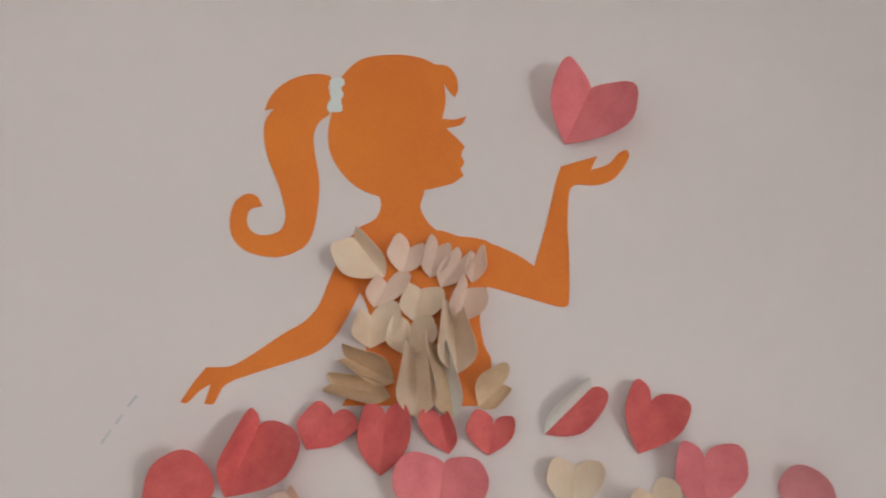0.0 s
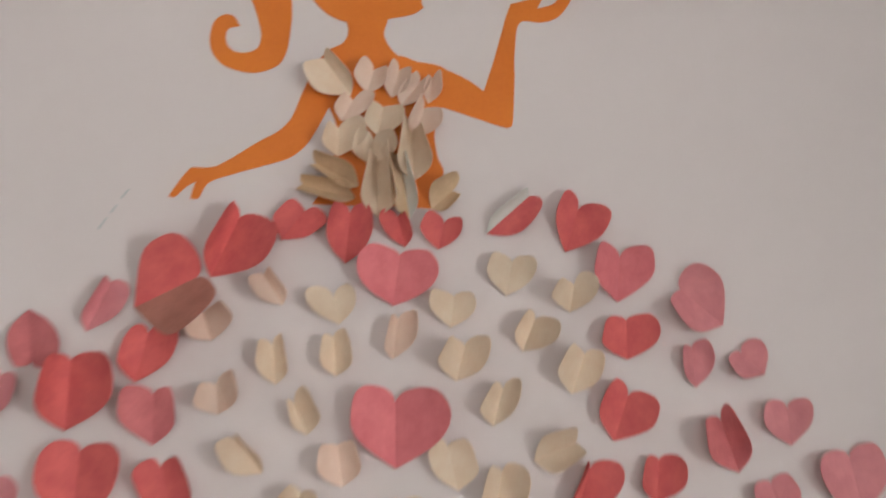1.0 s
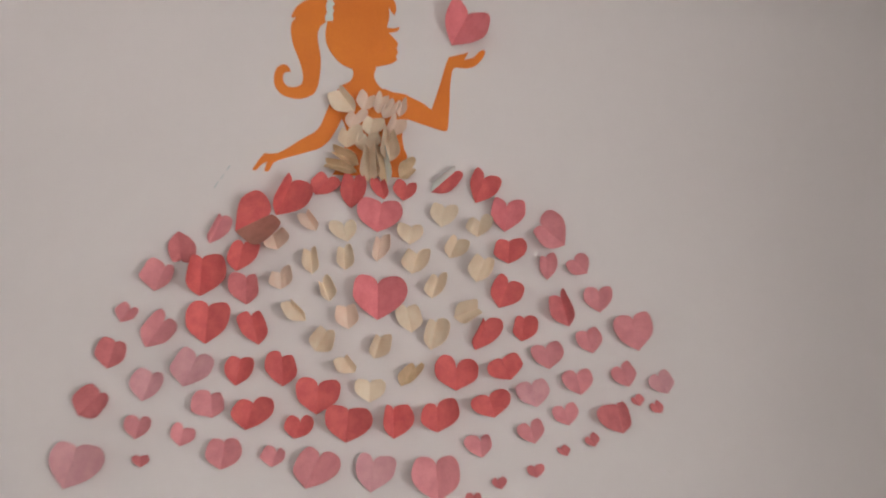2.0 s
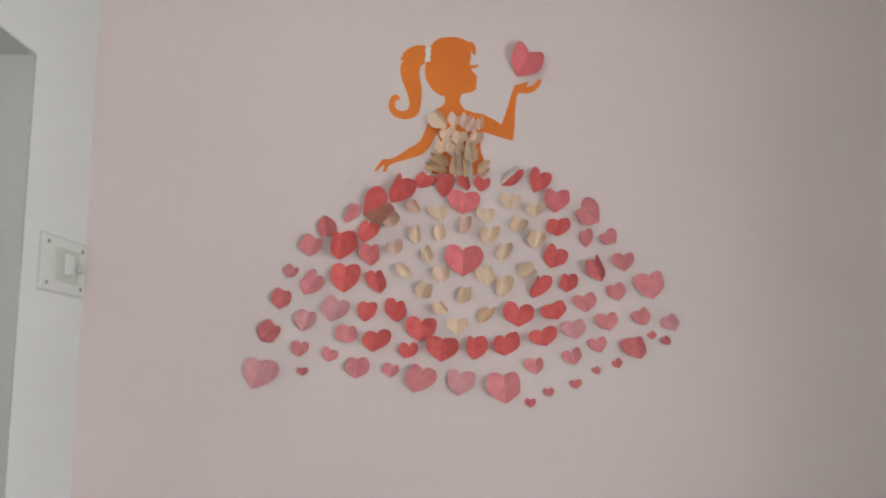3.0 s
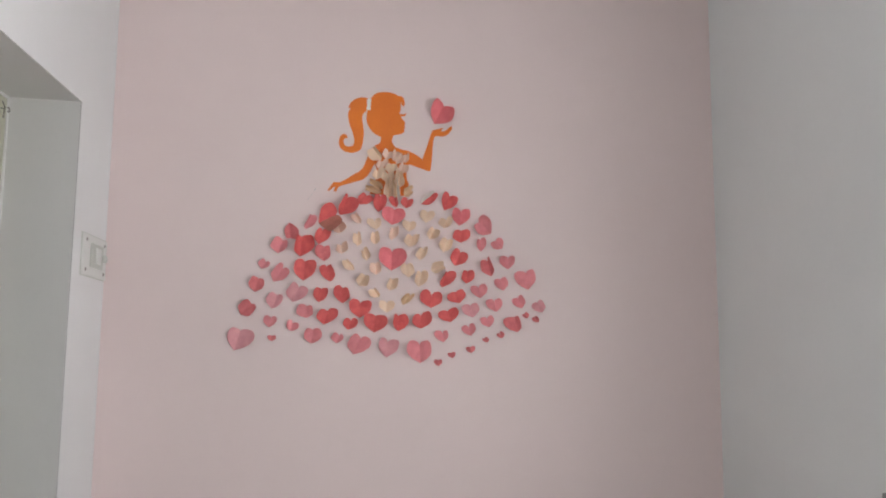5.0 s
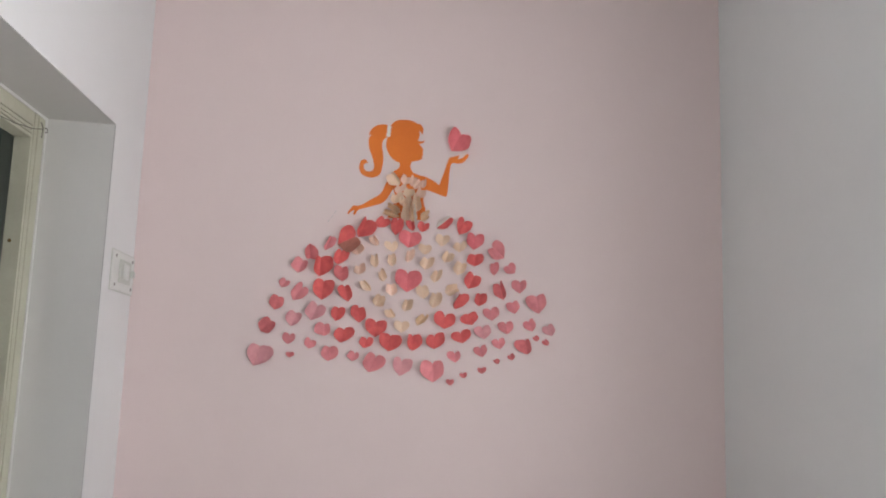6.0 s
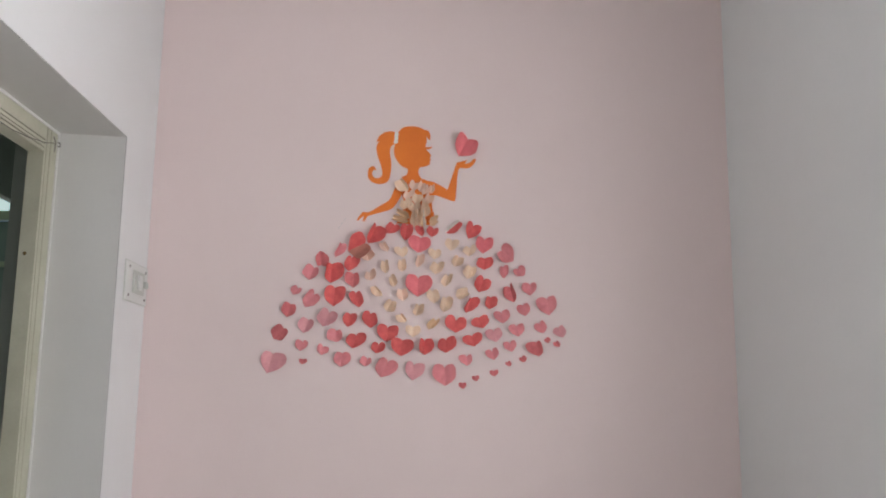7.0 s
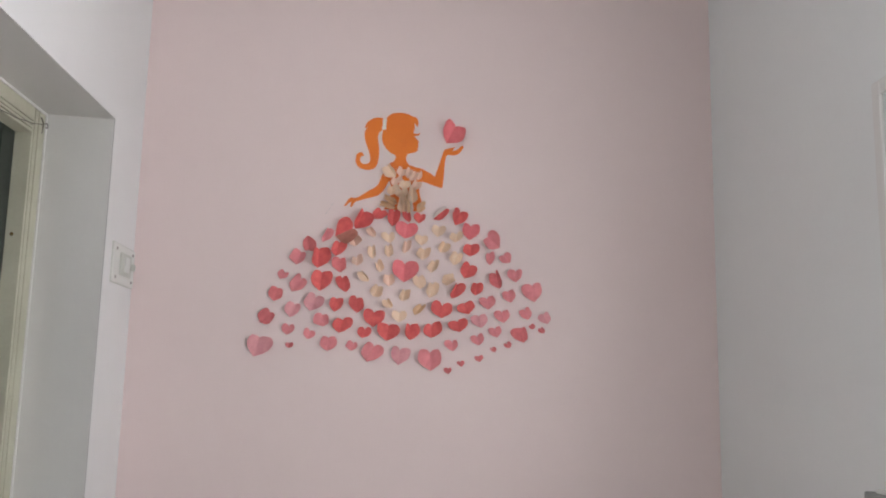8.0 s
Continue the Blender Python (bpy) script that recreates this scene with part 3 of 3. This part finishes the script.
heart(BLUSH, -0.337, 1.532, 0.040, -20, (22, 0.67, 0.54, 0.42, 1.12), (22, 0.55, 0.87, 0.28, 1.17))
heart(ROSE, -0.387, 1.579, 0.039, -14, (18, 0.61, 0.53, 0.38, 1.12), (18, 0.56, 0.63, 0.28, 1.08))
heart(PINK, -0.372, 1.646, 0.021, -35, (22, 0.83, 0.59, 0.51, 1.34), (22, 0.78, 1.13, 0.41, 1.43))
heart(PINK, -0.335, 1.609, 0.044, -33, (19, 0.49, 0.50, 0.26, 1.32), (19, 0.61, 0.93, 0.25, 1.23))
heart(PINK, -0.326, 1.691, 0.039, -21, (27, 0.77, 0.42, 0.47, 1.16), (27, 0.57, 0.83, 0.24, 1.14))
heart(ROSE, -0.295, 1.781, 0.043, -173, (23, 0.62, 0.72, 0.37, 1.17), (23, 0.40, 0.58, 0.24, 1.08))
heart(RED, -0.261, 1.683, 0.056, -2, (63, 0.64, 0.54, 0.23, 1.08), (33, 0.88, 0.69, 0.39, 1.11))
heart(RED, -0.209, 1.720, 0.041, -13, (25, 0.48, 0.44, 0.18, 1.14), (25, 0.74, 0.93, 0.46, 1.23))
# lower wing carries its shade in the paper colour
heart(RED, -0.212, 1.781, 0.056, -63, (34, 0.84, 0.84, 0.33, 1.16), (50, 1.23, 0.59, 0.60, 1.17), (SHADED_RED, 1))
heart(PINK, -0.249, 1.762, 0.043, -23, (68, 0.36, 0.42, 0.22, 1.08), (17, 0.49, 0.83, 0.20, 1.13))
heart(ROSE, -0.193, 1.670, 0.040, 1, (23, 0.71, 0.76, 0.44, 1.20), (23, 0.52, 0.54, 0.32, 1.14))
heart(RED, -0.251, 1.613, 0.054, -4, (26, 0.60, 0.64, 0.27, 1.16), (26, 0.73, 0.82, 0.44, 1.14))
heart(RED, -0.174, 1.611, 0.043, 15, (27, 0.56, 0.92, 0.15, 1.22), (27, 0.49, 0.42, 0.30, 1.13))
heart(BLUSH, -0.280, 1.552, 0.043, -23, (22, 0.69, 0.50, 0.43, 1.26), (22, 0.75, 0.98, 0.35, 1.28))
heart(RED, -0.206, 1.552, 0.038, -10, (33, 0.58, 0.63, 0.32, 1.10), (33, 0.73, 0.85, 0.44, 1.15))
heart(RED, -0.138, 1.550, 0.042, 2, (28, 0.66, 0.82, 0.22, 1.25), (28, 0.59, 0.51, 0.29, 1.08))
heart(PINK, -0.238, 1.507, 0.033, 3, (22, 0.91, 0.45, 0.45, 1.24), (22, 0.64, 0.45, 0.39, 1.08))
heart(RED, -0.190, 1.489, 0.039, -15, (28, 0.75, 0.52, 0.34, 1.08), (28, 0.96, 1.05, 0.57, 1.35))
heart(RED, -0.089, 1.509, 0.041, -3, (25, 0.84, 0.80, 0.52, 1.30), (25, 0.92, 0.89, 0.57, 1.24))
heart(RED, -0.121, 1.475, 0.026, -19, (25, 0.84, 0.57, 0.52, 1.21), (25, 0.97, 1.08, 0.33, 1.47))
heart(RED, -0.047, 1.468, 0.046, -5, (31, 0.85, 0.79, 0.45, 1.15), (31, 0.92, 0.76, 0.51, 1.12))
heart(RED, 0.023, 1.472, 0.042, 1, (52, 0.58, 0.65, 0.36, 1.18), (31, 0.80, 0.63, 0.50, 1.17))
heart(RED, 0.087, 1.480, 0.036, 0, (33, 0.84, 0.55, 0.32, 1.18), (33, 1.10, 0.85, 0.68, 1.38))
heart(RED, 0.116, 1.540, 0.034, -2, (27, 1.13, 0.87, 0.64, 1.54), (27, 1.10, 0.89, 0.55, 1.39))
heart(BRIGHT, -0.000, 1.780, 0.045, -9, (27, 0.89, 0.58, 0.52, 1.11), (27, 0.83, 0.66, 0.45, 1.13))
heart(BRIGHT, -0.000, 1.646, 0.054, -1, (29, 0.78, 0.77, 0.45, 1.24), (29, 0.92, 0.77, 0.47, 1.20))
heart(PEACH, -0.092, 1.782, 0.030, 31, (51, 0.87, 0.81, 0.37, 1.13), (66, 0.63, 0.42, 0.39, 1.08))
heart(PEACH, -0.149, 1.753, 0.024, 18, (47, 1.04, 0.53, 0.59, 1.13), (47, 1.49, 0.55, 0.92, 1.10))
heart(CREAM, -0.045, 1.765, 0.023, 11, (26, 1.14, 1.20, 0.71, 1.51), (26, 0.93, 0.93, 0.58, 1.36))
heart(CREAM, 0.049, 1.761, 0.027, -8, (36, 1.06, 0.81, 0.65, 1.11), (36, 0.81, 0.77, 0.42, 1.16))
heart(CREAM, 0.098, 1.788, 0.030, -12, (22, 0.82, 0.72, 0.51, 1.16), (22, 0.78, 0.94, 0.46, 1.24))
heart(CREAM, 0.153, 1.773, 0.024, -12, (47, 1.31, 0.42, 0.60, 1.08), (47, 1.05, 0.98, 0.39, 1.56))
heart(CREAM, -0.097, 1.716, 0.033, 5, (48, 0.66, 0.69, 0.41, 1.13), (48, 0.52, 0.42, 0.32, 1.23))
heart(CREAM, -0.048, 1.722, 0.032, 4, (51, 0.57, 0.47, 0.30, 1.09), (51, 0.69, 0.42, 0.37, 1.19))
heart(PEACH, -0.001, 1.735, 0.034, -9, (64, 0.57, 0.42, 0.27, 1.08), (43, 0.76, 0.92, 0.47, 1.24))
heart(CREAM, 0.052, 1.716, 0.031, -16, (50, 1.03, 0.42, 0.64, 1.08), (50, 1.06, 0.99, 0.54, 1.34))
heart(CREAM, 0.110, 1.740, 0.029, -24, (53, 0.81, 0.42, 0.30, 1.19), (53, 1.14, 0.79, 0.46, 1.19))
heart(CREAM, 0.150, 1.703, 0.036, -22, (47, 0.83, 0.42, 0.52, 1.08), (47, 0.69, 0.77, 0.26, 1.18))
heart(PEACH, -0.143, 1.693, 0.024, 3, (50, 1.07, 0.53, 0.59, 1.08), (50, 1.34, 0.77, 0.74, 1.41))
heart(CREAM, -0.071, 1.675, 0.026, 22, (58, 0.64, 0.85, 0.40, 1.26), (47, 0.87, 0.42, 0.54, 1.45))
heart(CREAM, 0.082, 1.678, 0.031, -17, (49, 0.80, 0.42, 0.29, 1.15), (49, 0.71, 1.06, 0.38, 1.39))
heart(CREAM, -0.106, 1.646, 0.034, 37, (46, 0.86, 0.77, 0.53, 1.21), (69, 0.40, 0.65, 0.25, 1.15))
heart(PEACH, -0.043, 1.633, 0.033, 7, (44, 0.78, 0.61, 0.48, 1.08), (44, 0.74, 0.53, 0.46, 1.08))
heart(CREAM, 0.051, 1.627, 0.037, 12, (24, 0.55, 0.78, 0.24, 1.20), (24, 0.59, 0.42, 0.36, 1.08))
heart(CREAM, 0.079, 1.601, 0.041, -12, (50, 0.56, 0.48, 0.35, 1.08), (50, 0.80, 0.77, 0.24, 1.21))
heart(CREAM, 0.115, 1.649, 0.038, -69, (55, 0.71, 0.42, 0.44, 1.08), (55, 0.66, 0.42, 0.41, 1.08))
heart(CREAM, -0.092, 1.601, 0.033, -30, (51, 0.75, 0.42, 0.47, 1.08), (51, 1.04, 0.55, 0.43, 1.17))
heart(CREAM, -0.005, 1.589, 0.031, -18, (61, 0.73, 0.42, 0.34, 1.10), (53, 1.01, 0.75, 0.60, 1.29))
heart(CREAM, -0.034, 1.569, 0.026, 35, (49, 1.25, 0.94, 0.74, 1.24), (69, 0.69, 0.42, 0.43, 1.08))
heart(TAN, 0.034, 1.548, 0.034, -39, (47, 0.59, 0.42, 0.29, 1.08), (47, 0.49, 1.06, 0.16, 1.36))
heart(CREAM, -0.012, 1.525, 0.028, -1, (26, 0.94, 0.86, 0.56, 1.22), (26, 0.91, 0.74, 0.57, 1.21))
heart(CREAM, -0.034, 1.971, 0.042, 35, (30, 0.74, 0.53, 0.46, 1.08), (69, 0.43, 0.42, 0.27, 1.08))
heart(PEACH, -0.020, 1.973, 0.022, -16, (43, 0.92, 0.61, 0.57, 1.37), (43, 0.95, 0.71, 0.59, 1.19))
heart(PEACH, 0.002, 1.969, 0.027, -15, (48, 0.55, 0.42, 0.33, 1.28), (48, 0.69, 0.65, 0.42, 1.09))
heart(PEACH, 0.010, 1.961, 0.028, -37, (43, 0.49, 0.42, 0.31, 1.22), (43, 0.55, 0.76, 0.14, 1.36))
heart(PEACH, 0.035, 1.964, 0.022, -11, (52, 0.50, 0.46, 0.29, 1.15), (52, 0.72, 0.73, 0.31, 1.40))
heart(PEACH, -0.043, 1.946, 0.022, -28, (56, 0.79, 0.42, 0.49, 1.08), (34, 1.09, 1.31, 0.41, 1.62))
heart(CREAM, -0.011, 1.933, 0.027, -11, (36, 0.65, 0.46, 0.40, 1.08), (36, 0.99, 0.65, 0.50, 1.08))
heart(PEACH, 0.022, 1.932, 0.028, -18, (59, 0.63, 0.42, 0.39, 1.33), (40, 0.87, 0.58, 0.52, 1.08))
heart(CREAM, -0.046, 1.913, 0.026, -2, (55, 0.90, 0.46, 0.56, 1.08), (36, 1.22, 0.71, 0.69, 1.35))
heart(CREAM, -0.017, 1.906, 0.023, -6, (38, 0.98, 0.42, 0.61, 1.30), (38, 1.23, 0.66, 0.56, 1.38))
heart(CREAM, -0.012, 1.858, 0.052, -1, (66, 0.64, 0.42, 0.40, 1.08), (66, 0.63, 0.42, 0.39, 1.25))
heart(CREAM, 0.020, 1.891, 0.045, 1, (66, 0.71, 0.42, 0.36, 1.28), (66, 0.69, 0.42, 0.43, 1.08))
heart(TAN, 0.016, 1.857, 0.054, 7, (66, 0.63, 0.42, 0.21, 1.08), (69, 0.34, 0.42, 0.21, 1.08), (WHITE, 1))
heart(TAN, 0.035, 1.865, 0.025, -49, (50, 0.94, 0.71, 0.37, 1.51), (50, 0.63, 0.42, 0.39, 1.08))
heart(TAN, -0.031, 1.875, 0.046, 75, (62, 0.53, 0.50, 0.33, 1.08), (62, 0.37, 0.52, 0.23, 1.08))
heart(TAN, -0.028, 1.886, 0.041, 61, (64, 0.57, 0.50, 0.35, 1.08), (64, 0.55, 0.59, 0.34, 1.16))


# ---- faint marks on the wall ----
def pencil_marks():
    bm = bmesh.new()
    for a, b, c, d in ((-0.245, 1.848, -0.239, 1.858), (-0.236, 1.862, -0.231, 1.869), (-0.228, 1.875, -0.222, 1.883)):
        way = Vector((c - a, 0, d - b)).normalized() * 0.0011
        add_box(bm, (0, -0.0004, -0.0009), (math.hypot(c - a, d - b), 0, 0.0009), 0)
        for v in bm.verts[-8:]:
            r = Vector((v.co.x, v.co.y, v.co.z))
            v.co = Vector((a, 0, b)) + Vector((way.x, 0, way.z)) * (r.x / 0.0011) + Vector((-way.z, 0, way.x)) * (r.z / 0.0011) + Vector((0, r.y, 0))
    tagged(link("pencil_mark", bm, PENCIL), "faint broken pencil line on the pink wall", "pencil mark")


pencil_marks()
